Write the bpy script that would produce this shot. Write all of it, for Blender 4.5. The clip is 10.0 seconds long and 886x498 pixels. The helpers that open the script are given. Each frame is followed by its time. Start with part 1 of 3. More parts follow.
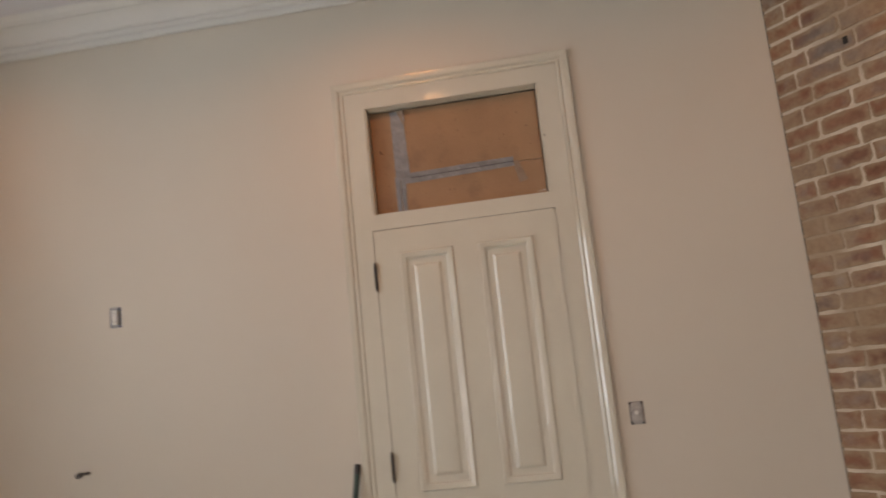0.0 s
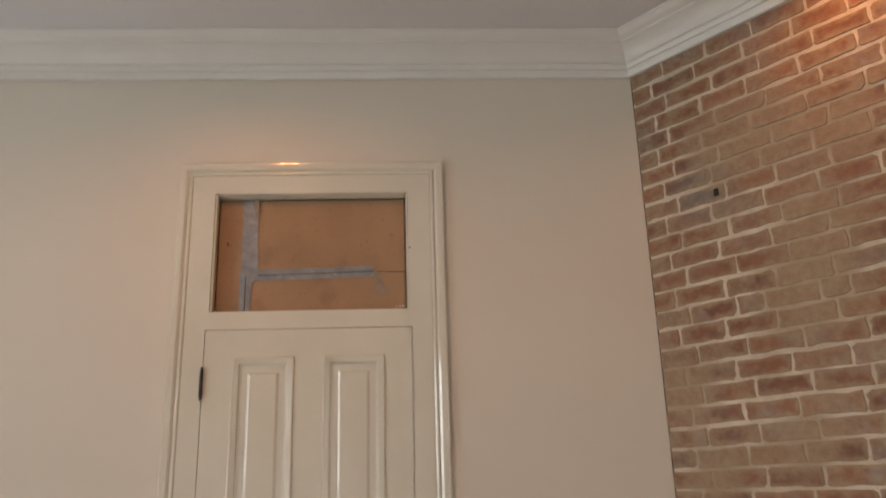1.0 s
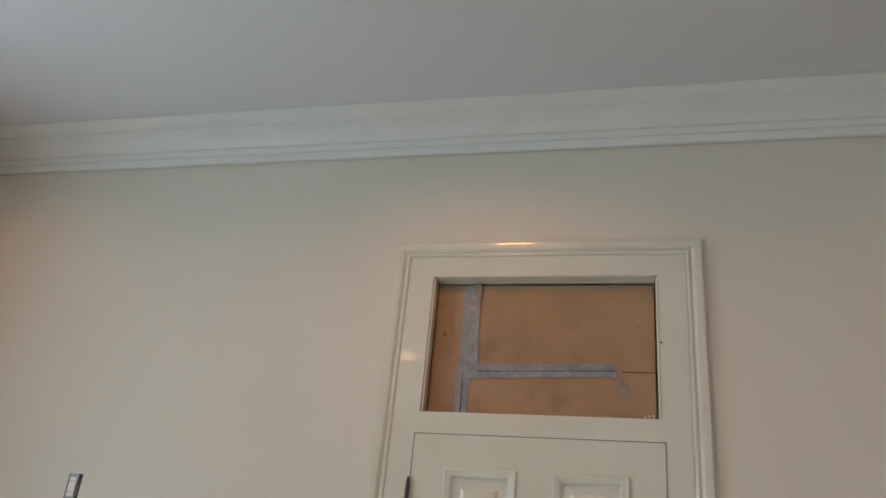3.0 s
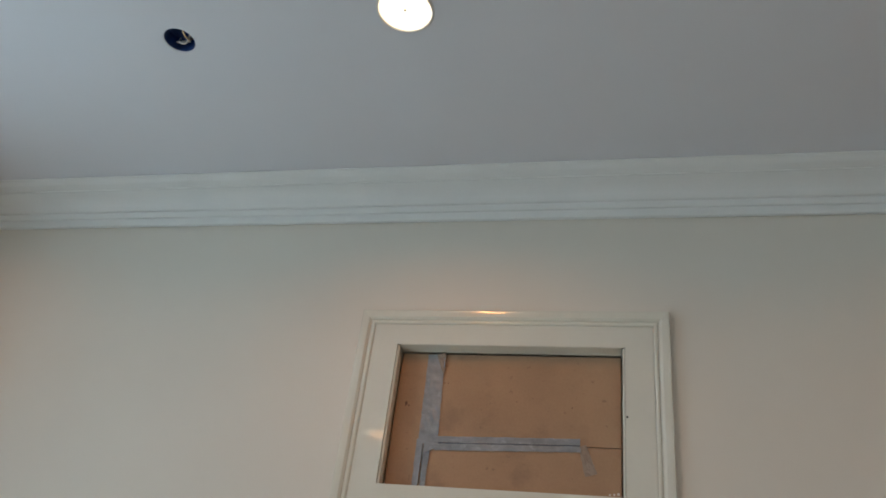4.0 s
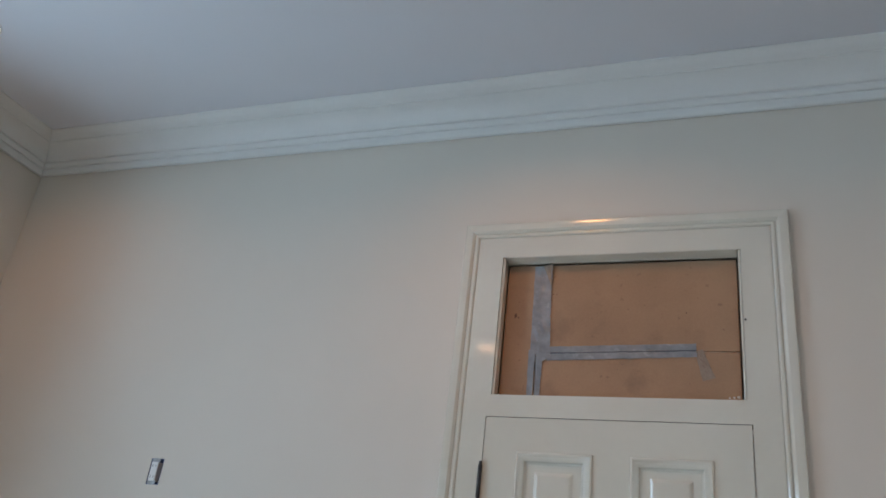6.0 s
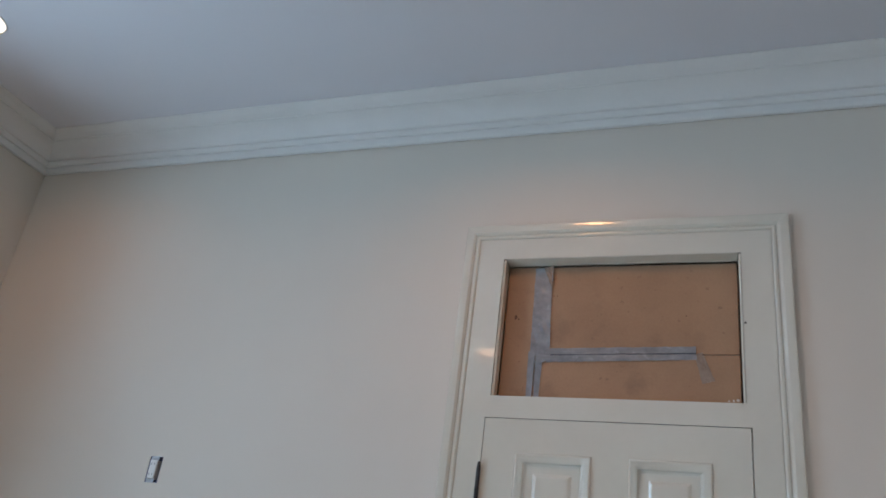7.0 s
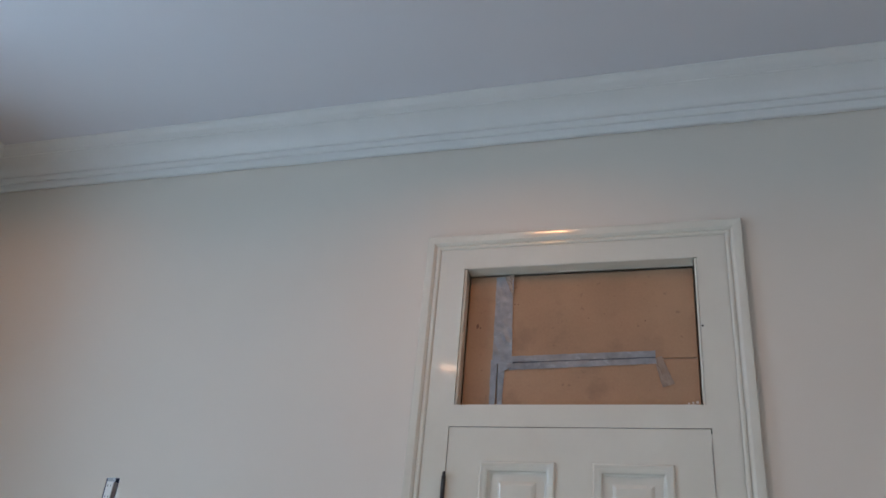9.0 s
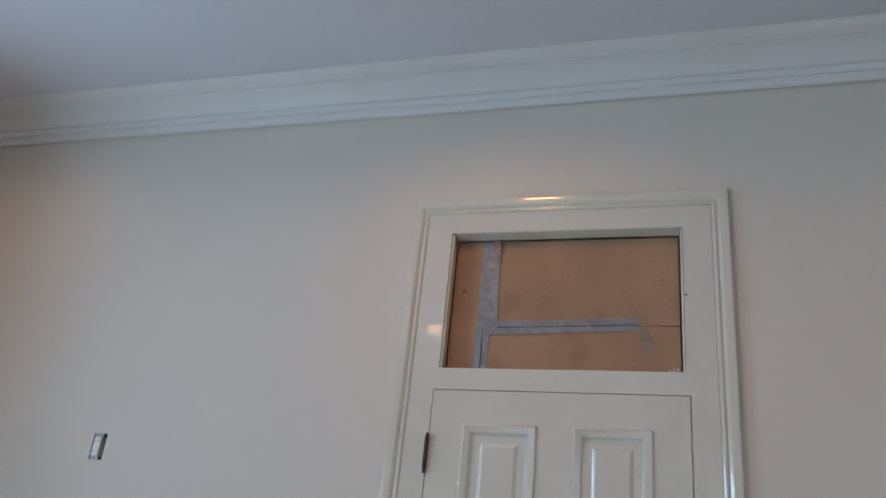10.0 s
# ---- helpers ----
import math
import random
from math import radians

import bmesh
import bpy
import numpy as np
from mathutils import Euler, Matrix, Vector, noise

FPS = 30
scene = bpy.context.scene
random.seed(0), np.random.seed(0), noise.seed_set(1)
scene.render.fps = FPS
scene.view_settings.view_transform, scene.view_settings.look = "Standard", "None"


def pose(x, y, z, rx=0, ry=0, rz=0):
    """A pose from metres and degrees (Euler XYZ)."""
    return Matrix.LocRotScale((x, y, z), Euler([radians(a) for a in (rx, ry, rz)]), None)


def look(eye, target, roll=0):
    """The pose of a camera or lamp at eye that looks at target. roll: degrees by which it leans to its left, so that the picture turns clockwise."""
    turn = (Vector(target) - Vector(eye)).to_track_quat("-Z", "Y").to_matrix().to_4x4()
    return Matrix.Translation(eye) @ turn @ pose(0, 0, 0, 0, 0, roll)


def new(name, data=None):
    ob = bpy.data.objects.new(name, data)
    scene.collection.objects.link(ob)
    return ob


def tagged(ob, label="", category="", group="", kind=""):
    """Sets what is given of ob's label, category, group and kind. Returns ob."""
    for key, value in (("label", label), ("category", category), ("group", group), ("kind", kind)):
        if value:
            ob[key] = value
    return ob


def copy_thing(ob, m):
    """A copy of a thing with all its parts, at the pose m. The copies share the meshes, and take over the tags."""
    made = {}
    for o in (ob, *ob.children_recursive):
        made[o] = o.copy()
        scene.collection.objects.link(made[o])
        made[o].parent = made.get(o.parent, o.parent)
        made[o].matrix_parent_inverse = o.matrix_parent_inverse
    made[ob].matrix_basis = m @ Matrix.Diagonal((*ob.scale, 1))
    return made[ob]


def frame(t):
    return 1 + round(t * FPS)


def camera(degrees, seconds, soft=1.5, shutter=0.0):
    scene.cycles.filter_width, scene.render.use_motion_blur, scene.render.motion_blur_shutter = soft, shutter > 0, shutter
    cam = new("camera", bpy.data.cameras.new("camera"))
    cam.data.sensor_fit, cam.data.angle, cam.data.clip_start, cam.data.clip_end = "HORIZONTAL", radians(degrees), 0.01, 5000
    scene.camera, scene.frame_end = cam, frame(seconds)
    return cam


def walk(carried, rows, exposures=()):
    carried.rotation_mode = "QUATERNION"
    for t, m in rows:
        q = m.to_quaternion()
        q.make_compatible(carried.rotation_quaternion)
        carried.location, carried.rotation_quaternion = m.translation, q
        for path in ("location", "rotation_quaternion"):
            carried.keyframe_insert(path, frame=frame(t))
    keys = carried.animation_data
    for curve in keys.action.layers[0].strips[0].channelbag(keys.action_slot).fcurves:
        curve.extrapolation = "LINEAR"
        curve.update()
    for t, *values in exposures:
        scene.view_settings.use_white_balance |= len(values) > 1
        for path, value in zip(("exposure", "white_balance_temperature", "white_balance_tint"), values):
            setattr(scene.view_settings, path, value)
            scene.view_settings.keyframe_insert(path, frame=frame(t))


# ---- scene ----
cam = camera(58.3, 10.0, soft=1.6, shutter=0.3)
PATH = [
    (0, (0.366, -3.403, 1.408), (0.098, -1.449, 1.739), -6.0),
    (0.2, (0.346, -3.326, 1.378), (0.218, -1.357, 1.704), -3.1),
    (0.5, (0.333, -3.262, 1.436), (0.429, -1.314, 1.878), 1.4),
    (0.8, (0.33, -3.173, 1.488), (0.443, -1.238, 1.982), 0.2),
    (1, (0.378, -3.108, 1.471), (0.475, -1.198, 2.056), -1.7),
    (1.2, (0.42, -3.045, 1.517), (0.449, -1.153, 2.165), -3.8),
    (1.5, (0.485, -2.915, 1.495), (0.263, -1.049, 2.18), 0.4),
    (1.8, (0.431, -2.828, 1.44), (0.129, -0.967, 2.109), 5.3),
    (2, (0.424, -2.805, 1.51), (0.178, -0.928, 2.154), 7.1),
    (2.2, (0.334, -2.749, 1.512), (0.192, -0.902, 2.264), 6.2),
    (2.5, (0.288, -2.659, 1.505), (0.104, -0.831, 2.294), 5.7),
    (2.7, (0.29, -2.623, 1.516), (-0.07, -0.835, 2.336), 4.5),
    (3.8, (0.438, -2.466, 1.497), (-0.099, -0.822, 2.501), 7.4),
    (4, (0.392, -2.48, 1.486), (-0.051, -0.838, 2.539), 7.5),
    (4.5, (0.352, -2.475, 1.471), (-0.167, -0.858, 2.527), 7.1),
    (5, (0.329, -2.451, 1.453), (-0.268, -0.781, 2.377), 6.7),
    (5.5, (0.331, -2.451, 1.457), (-0.289, -0.774, 2.352), 6.5),
    (5.7, (0.352, -2.465, 1.485), (-0.301, -0.783, 2.348), 6.5),
    (6.8, (0.368, -2.465, 1.491), (-0.332, -0.783, 2.317), 7.8),
    (7, (0.367, -2.459, 1.469), (-0.316, -0.786, 2.324), 7.9),
    (7.5, (0.369, -2.463, 1.473), (-0.28, -0.783, 2.344), 7.4),
    (8, (0.398, -2.44, 1.449), (-0.24, -0.771, 2.348), 7.3),
    (8.5, (0.405, -2.451, 1.438), (-0.201, -0.78, 2.353), 6.5),
    (9, (0.354, -2.452, 1.436), (-0.224, -0.768, 2.347), 5.5),
    (9.5, (0.355, -2.443, 1.41), (-0.226, -0.751, 2.304), 6.5),
    (10, (0.374, -2.462, 1.442), (-0.19, -0.73, 2.268), 6.2),
]
EXPOSURES = [
    (0.0, -1.39, 10600, 33),
    (0.5, -1.42, 10700, 33),
    (1.0, -1.31, 10800, 32),
    (1.5, -1.25, 10400, 28),
    (2.0, -1.34, 9500, 21),
    (2.7, -1.34, 8850, 20),
    (4.0, -1.39, 7900, 16),
    (4.5, -1.36, 7450, 11),
    (5.5, -1.36, 7120, 16),
    (7.0, -1.38, 6840, 19),
    (10.0, -1.38, 6880, 21),
]
walk(cam, [(t, look(eye, target, roll)) for t, eye, target, roll in PATH], EXPOSURES)

# ---- world and large lights ----
SKY = bpy.data.worlds.new("sky")
scene.world = SKY
SKY.use_nodes = True
sky_tex = SKY.node_tree.nodes.new("ShaderNodeTexSky")
sky_tex.sky_type, sky_tex.sun_disc = "NISHITA", False
sky_tex.sun_elevation, sky_tex.sun_rotation = radians(48), radians(80)
SKY.node_tree.links.new(sky_tex.outputs[0], SKY.node_tree.nodes["Background"].inputs[0])
SKY.node_tree.nodes["Background"].inputs[1].default_value = 0.1

sun = new("sun", bpy.data.lights.new("sun", "SUN"))
sun.data.energy, sun.data.angle, sun.data.color = 2.5, radians(0.5), (1.0, 0.95, 0.88)
sun.matrix_world = look((6, -2, 7), (0, -2, 0))

SKY_LIGHT, GROUND_LIGHT = (0.53, 0.77, 1.0), (0.45, 0.74, 1.0)
LAMP_WATTS, LAMP_COLOR = (12.5, 6.0, 6.6, 1.6, 0.6), (1.0, 0.46, 0.16)
H = 3.35          # ceiling height
XL, XR, YB = -2.765, 2.74, -5.6
CORNER = Vector((1.384, 0.0))
ALONG = Vector((0.616, -0.788)).normalized()     # along the chimney breast
INTO = Vector((-ALONG.y, ALONG.x)) * -1.0 if ALONG.y > 0 else Vector((ALONG.y, -ALONG.x))
SPAN = (XR - CORNER.x) / ALONG.x
END = CORNER + ALONG * SPAN
ROOM = [Vector((XL, 0.0)), CORNER, END, Vector((XR, YB)), Vector((XL, YB))]
# tall windows: the ends of their wall in plan, their span along it, watts of daylight, its tilt in degrees (up: off the ground, down: from the sky) and colour
WEST, SOUTH = ((XL, YB), (XL, 0.0)), ((XR, YB), (XL, YB))
# the SOUTH entry is an unseen window, added as fill for the far corner
WINDOWS = [(WEST, 3.70, 4.40, 270.0, 28, GROUND_LIGHT), (WEST, 1.05, 2.05, 480.0, -42, SKY_LIGHT), (SOUTH, 0.22, 0.77, 135.0, -32, SKY_LIGHT)]
WIN_Z = (0.35, 2.66)


def area(name, m, w, h, watts, color, shape="RECTANGLE", spread=180):
    data = bpy.data.lights.new(name, "AREA")
    data.shape, data.size, data.size_y, data.energy, data.color = shape, w, h, watts, color
    data.spread = radians(spread)
    ob = new(name, data)
    ob.matrix_world = m
    return ob


def wall_frame(a, b):
    """u runs from a to b in plan, v out of the room, z up."""
    a, b = Vector(a), Vector(b)
    d = (b - a).normalized()
    return Matrix(((d.x, -d.y, 0, a.x), (d.y, d.x, 0, a.y), (0, 0, 1, 0), (0, 0, 0, 1)))


STRIPS = 3
SHARES = (0.20, 0.34, 0.46)       # of the daylight, from the sill up: less off the ground, more from the sky
for wall, u0, u1, watts, tilt, color in WINDOWS:
    step, slope = (WIN_Z[1] - WIN_Z[0]) / STRIPS, math.tan(radians(tilt))
    for k in range(STRIPS):
        at = Vector(((u0 + u1) / 2, 0.24 + step / 2 * abs(slope), WIN_Z[0] + (k + 0.5) * step))
        place = wall_frame(*wall)
        area("window_daylight", look(place @ at, place @ (at + Vector((0, -1, slope)))), u1 - u0 + 0.9, step / math.cos(radians(tilt)), watts * SHARES[k], color)


# ---- materials ----
def material(name, color, rough=0.5, metal=0.0, var=0.06, scale=3.0, fine=60.0, bump=0.05, spread=None, coat=0.0):
    """A principled surface with large stains, fine grain and relief."""
    m = bpy.data.materials.new(name)
    m.use_nodes = True
    nt = m.node_tree
    b = nt.nodes["Principled BSDF"]
    b.inputs["Roughness"].default_value, b.inputs["Metallic"].default_value = rough, metal
    b.inputs["Coat Weight"].default_value, b.inputs["Coat Roughness"].default_value = coat, 0.12
    geo = nt.nodes.new("ShaderNodeNewGeometry")
    big, small = nt.nodes.new("ShaderNodeTexNoise"), nt.nodes.new("ShaderNodeTexNoise")
    big.inputs["Scale"].default_value, small.inputs["Scale"].default_value = scale, fine
    big.inputs["Detail"].default_value, small.inputs["Detail"].default_value = 4, 3
    for n in (big, small):
        nt.links.new(geo.outputs["Position"], n.inputs["Vector"])
    mixed = nt.nodes.new("ShaderNodeMath")
    mixed.operation = "MULTIPLY_ADD"
    nt.links.new(small.outputs["Fac"], mixed.inputs[0])
    mixed.inputs[1].default_value = 0.35
    nt.links.new(big.outputs["Fac"], mixed.inputs[2])
    ramp = nt.nodes.new("ShaderNodeValToRGB")
    lo, hi = [max(0.0, c * (1 - var)) for c in color], [min(1.0, c * (1 + var)) for c in color]
    if spread:
        lo, hi = color, spread
    ramp.color_ramp.elements[0].position, ramp.color_ramp.elements[1].position = 0.42, 0.92
    ramp.color_ramp.elements[0].color, ramp.color_ramp.elements[1].color = (*lo, 1), (*hi, 1)
    nt.links.new(mixed.outputs[0], ramp.inputs[0])
    nt.links.new(ramp.outputs[0], b.inputs["Base Color"])
    if bump:
        bp = nt.nodes.new("ShaderNodeBump")
        bp.inputs["Strength"].default_value, bp.inputs["Distance"].default_value = bump, 0.004
        nt.links.new(mixed.outputs[0], bp.inputs["Height"])
        nt.links.new(bp.outputs[0], b.inputs["Normal"])
    return m


def glow(name, color, strength):
    m = bpy.data.materials.new(name)
    m.use_nodes = True
    b = m.node_tree.nodes["Principled BSDF"]
    b.inputs["Base Color"].default_value = (0.8, 0.8, 0.8, 1)
    b.inputs["Emission Color"].default_value, b.inputs["Emission Strength"].default_value = (*color, 1), strength
    return m


def glass_material():
    m = bpy.data.materials.new("window glass")
    m.use_nodes = True
    b = m.node_tree.nodes["Principled BSDF"]
    b.inputs["Transmission Weight"].default_value, b.inputs["Roughness"].default_value, b.inputs["IOR"].default_value = 1.0, 0.02, 1.45
    return m


PLASTER = material("greige wall paint", (0.641, 0.593, 0.521), 0.62, var=0.025, scale=1.3, fine=220, bump=0.05)
CEILING_PAINT = material("flat white ceiling paint", (0.650, 0.660, 0.692), 0.8, var=0.02, scale=1.1, fine=180, bump=0.05)
CROWN_PAINT = material("satin white trim paint", (0.69, 0.695, 0.675), 0.55, var=0.03, scale=5, fine=90, bump=0.07)
GLOSS_PAINT = material("glossy off-white paint", (0.640, 0.624, 0.540), 0.075, var=0.025, scale=6, fine=55, bump=0.05, coat=1.0)
GLOSS_PAINT.node_tree.nodes["Principled BSDF"].inputs["Specular IOR Level"].default_value = 0.8
GLOSS_PAINT.node_tree.nodes["Principled BSDF"].inputs["Coat Roughness"].default_value = 0.045
GLOSS_PAINT.node_tree.nodes["Principled BSDF"].inputs["Coat IOR"].default_value = 1.5
BAND_PAINT = material("worn semi-gloss off-white paint", (0.640, 0.626, 0.540), 0.16, var=0.03, scale=6, fine=55, bump=0.05, coat=0.5)
MORTAR = material("lime mortar", (0.42, 0.325, 0.235), 0.95, scale=6, fine=120, bump=0.7, spread=(0.69, 0.60, 0.50))
HARDBOARD = material("brown hardboard", (0.332, 0.194, 0.113), 0.62, var=0.13, scale=5, fine=130, bump=0.05)
TAPE = material("grey duct tape", (0.19, 0.205, 0.222), 0.36, metal=0.30, scale=24, fine=70, bump=0.35, spread=(0.29, 0.31, 0.335))
DARK_STRIP = material("dark blue-grey strip", (0.055, 0.065, 0.085), 0.5, scale=30, fine=90, bump=0.2, spread=(0.10, 0.115, 0.14))
OLD_TAPE = material("thin worn tape", (0.225, 0.160, 0.118), 0.34, scale=25, fine=80, bump=0.4, spread=(0.30, 0.235, 0.19))
IRON = material("dark bronze", (0.060, 0.055, 0.056), 0.30, metal=0.7, var=0.3, scale=40, fine=200, bump=0.1)
# near black: the shade in gaps and holes is put into this colour
DARK = material("dark gap shade", (0.02, 0.018, 0.016), 0.9, var=0.2, scale=20, bump=0)
WHITE_PLASTIC = material("white plastic", (0.66, 0.65, 0.62), 0.35, var=0.02, bump=0)
BLUE_PLASTIC = material("blue plastic", (0.015, 0.05, 0.17), 0.35, var=0.2, scale=30, bump=0)
GREY_PLASTIC = material("dusty grey plastic", (0.30, 0.29, 0.28), 0.40, scale=60, fine=160, bump=0.2, spread=(0.48, 0.46, 0.44))
STEEL = material("galvanised steel", (0.33, 0.33, 0.33), 0.5, metal=0.85, var=0.15, scale=60, bump=0.1)
GREEN_PAINT = material("dark green painted shaft", (0.02, 0.055, 0.05), 0.35, var=0.25, scale=15, fine=90, bump=0.05)
WOOD = material("oak floorboards", (0.42, 0.35, 0.27), 0.45, scale=2.5, fine=40, bump=0.1, spread=(0.52, 0.45, 0.36))
COPPER = material("copper wire", (0.70, 0.48, 0.25), 0.35, metal=0.6, var=0.1, bump=0)
LENS = glow("lit lamp lens", (1.0, 0.86, 0.66), 4.5)
GLASS = glass_material()


def add_stains(m, scale, lo, hi, color, amount):
    """Dirty blotches of their own shape over a material."""
    nt = m.node_tree
    b = nt.nodes["Principled BSDF"]
    was = b.inputs["Base Color"].links[0].from_socket
    geo, n, r, x = (nt.nodes.new(k) for k in ("ShaderNodeNewGeometry", "ShaderNodeTexNoise", "ShaderNodeValToRGB", "ShaderNodeMix"))
    n.inputs["Scale"].default_value, n.inputs["Detail"].default_value = scale, 5
    nt.links.new(geo.outputs["Position"], n.inputs["Vector"])
    r.color_ramp.elements[0].position, r.color_ramp.elements[1].position = lo, hi
    r.color_ramp.elements[0].color, r.color_ramp.elements[1].color = (0, 0, 0, 1), (amount, amount, amount, 1)
    nt.links.new(n.outputs["Fac"], r.inputs[0])
    x.data_type = "RGBA"
    x.inputs["B"].default_value = (*color, 1)
    nt.links.new(r.outputs[0], x.inputs["Factor"])
    nt.links.new(was, x.inputs["A"])
    nt.links.new(x.outputs["Result"], b.inputs["Base Color"])


add_stains(HARDBOARD, 9.0, 0.56, 0.80, (0.15, 0.085, 0.055), 0.6)
add_stains(HARDBOARD, 45.0, 0.66, 0.74, (0.16, 0.09, 0.06), 0.45)
add_stains(TAPE, 38.0, 0.60, 0.74, (0.40, 0.43, 0.46), 0.5)


# lime smeared over bricks and joints alike: place along the chimney breast, height, radius, strength
PATCHES = [(0.07, 1.835, 0.12, 0.8), (0.70, 2.32, 0.17, 0.62), (0.625, 2.10, 0.15, 0.7), (0.62, 2.71, 0.16, 0.6), (0.40, 2.75, 0.17, 0.6),
           (0.86, 2.655, 0.11, 0.7), (0.19, 1.50, 0.09, 0.8), (0.53, 1.585, 0.09, 0.7)]


def patch_mask(nt, geo, patchy, u, z, radius, strength):
    """A soft round patch at a place on the chimney breast, broken up by noise."""
    dist, wob, fade = (nt.nodes.new(k) for k in ("ShaderNodeVectorMath", "ShaderNodeMath", "ShaderNodeValToRGB"))
    dist.operation, wob.operation = "DISTANCE", "MULTIPLY_ADD"
    nt.links.new(geo.outputs["Position"], dist.inputs[0])
    dist.inputs[1].default_value = (CORNER.x + ALONG.x * u, CORNER.y + ALONG.y * u, z)
    nt.links.new(patchy, wob.inputs[0])
    wob.inputs[1].default_value = -0.12
    nt.links.new(dist.outputs["Value"], wob.inputs[2])
    fade.color_ramp.elements[0].position, fade.color_ramp.elements[1].position = max(0.0, radius - 0.12), radius - 0.01
    fade.color_ramp.elements[0].color, fade.color_ramp.elements[1].color = (strength, strength, strength, 1), (0, 0, 0, 1)
    nt.links.new(wob.outputs[0], fade.inputs[0])
    return fade.outputs[0]


def smear_joints(m):
    """The same patches over the mortar, so that joints fade into the bricks there."""
    nt = m.node_tree
    geo, n = nt.nodes.new("ShaderNodeNewGeometry"), nt.nodes.new("ShaderNodeTexNoise")
    n.inputs["Scale"].default_value, n.inputs["Detail"].default_value = 14, 4
    nt.links.new(geo.outputs["Position"], n.inputs["Vector"])
    b = nt.nodes["Principled BSDF"]
    for u, z, radius, strength in PATCHES:
        x = nt.nodes.new("ShaderNodeMix")
        x.data_type = "RGBA"
        nt.links.new(patch_mask(nt, geo, n.outputs["Fac"], u, z, radius + 0.03, strength), x.inputs["Factor"])
        nt.links.new(b.inputs["Base Color"].links[0].from_socket, x.inputs["A"])
        x.inputs["B"].default_value = (0.345, 0.245, 0.165, 1)
        nt.links.new(x.outputs["Result"], b.inputs["Base Color"])


smear_joints(MORTAR)
add_stains(MORTAR, 5.0, 0.55, 0.72, (0.31, 0.215, 0.145), 0.5)


def brick_material():
    """Old red brick: each brick its own tone, with mortar smears and soot across several bricks."""
    m = bpy.data.materials.new("old red brick")
    m.use_nodes = True
    nt, nodes = m.node_tree, m.node_tree.nodes
    b = nodes["Principled BSDF"]
    b.inputs["Roughness"].default_value = 0.9
    geo, info = nodes.new("ShaderNodeNewGeometry"), nodes.new("ShaderNodeObjectInfo")

    def noise_at(scale, detail, rough=0.6):
        n = nodes.new("ShaderNodeTexNoise")
        n.inputs["Scale"].default_value, n.inputs["Detail"].default_value, n.inputs["Roughness"].default_value = scale, detail, rough
        nt.links.new(geo.outputs["Position"], n.inputs["Vector"])
        return n.outputs["Fac"]

    def ramp(fac, stops):
        r = nodes.new("ShaderNodeValToRGB")
        while len(r.color_ramp.elements) < len(stops):
            r.color_ramp.elements.new(0.5)
        for e, (pos, col) in zip(r.color_ramp.elements, stops):
            e.position, e.color = pos, (*col, 1)
        nt.links.new(fac, r.inputs[0])
        return r.outputs[0]

    def mix(fac, a, c, kind="MIX"):
        x = nodes.new("ShaderNodeMix")
        x.data_type, x.blend_type = "RGBA", kind
        if isinstance(fac, float):
            x.inputs["Factor"].default_value = fac
        else:
            nt.links.new(fac, x.inputs["Factor"])
        nt.links.new(a, x.inputs["A"])
        nt.links.new(c, x.inputs["B"])
        return x.outputs["Result"]

    add = nodes.new("ShaderNodeMath")
    add.operation = "ADD"
    nt.links.new(info.outputs["Random"], add.inputs[0])
    nt.links.new(geo.outputs["Random Per Island"], add.inputs[1])
    frac = nodes.new("ShaderNodeMath")
    frac.operation = "FRACT"
    nt.links.new(add.outputs[0], frac.inputs[0])
    tone = ramp(frac.outputs[0], [(0.0, (0.205, 0.095, 0.062)), (0.3, (0.262, 0.116, 0.070)), (0.6, (0.275, 0.134, 0.083)),
                                  (0.82, (0.310, 0.128, 0.070)), (0.95, (0.270, 0.158, 0.104)), (1.0, (0.220, 0.146, 0.112))])
    mottled = mix(0.55, tone, ramp(noise_at(26, 5, 0.7), [(0.3, (0.55, 0.52, 0.50)), (0.55, (1.0, 1.0, 1.0)), (0.75, (1.35, 1.3, 1.25))]), "MULTIPLY")
    smear = ramp(noise_at(6.5, 4, 0.62), [(0.470, (0, 0, 0)), (0.66, (0.85, 0.85, 0.85))])
    lime = ramp(noise_at(40, 3), [(0.3, (0.295, 0.196, 0.126)), (0.7, (0.385, 0.275, 0.185))])

    patchy = noise_at(14, 4)
    color = mix(smear, mottled, lime)
    dusty = ramp(noise_at(40, 3), [(0.3, (0.25, 0.21, 0.185)), (0.7, (0.36, 0.32, 0.285))])
    color = mix(ramp(noise_at(5.2, 4, 0.6), [(0.54, (0, 0, 0)), (0.70, (0.65, 0.65, 0.65))]), color, dusty)
    soot = ramp(noise_at(3.1, 3), [(0.56, (0, 0, 0)), (0.78, (0.45, 0.45, 0.45))])
    grey = ramp(noise_at(30, 3), [(0.3, (0.15, 0.125, 0.115)), (0.7, (0.24, 0.21, 0.19))])
    color = mix(soot, color, grey)
    color = mix(patch_mask(nt, geo, patchy, 0.29, 2.585, 0.13, 0.85), color, grey)
    for patch in PATCHES:
        color = mix(patch_mask(nt, geo, patchy, *patch), color, lime)
    # lime rubbed over the edges of each brick
    tc, sep = nodes.new("ShaderNodeTexCoord"), nodes.new("ShaderNodeSeparateXYZ")
    nt.links.new(tc.outputs["Generated"], sep.inputs[0])

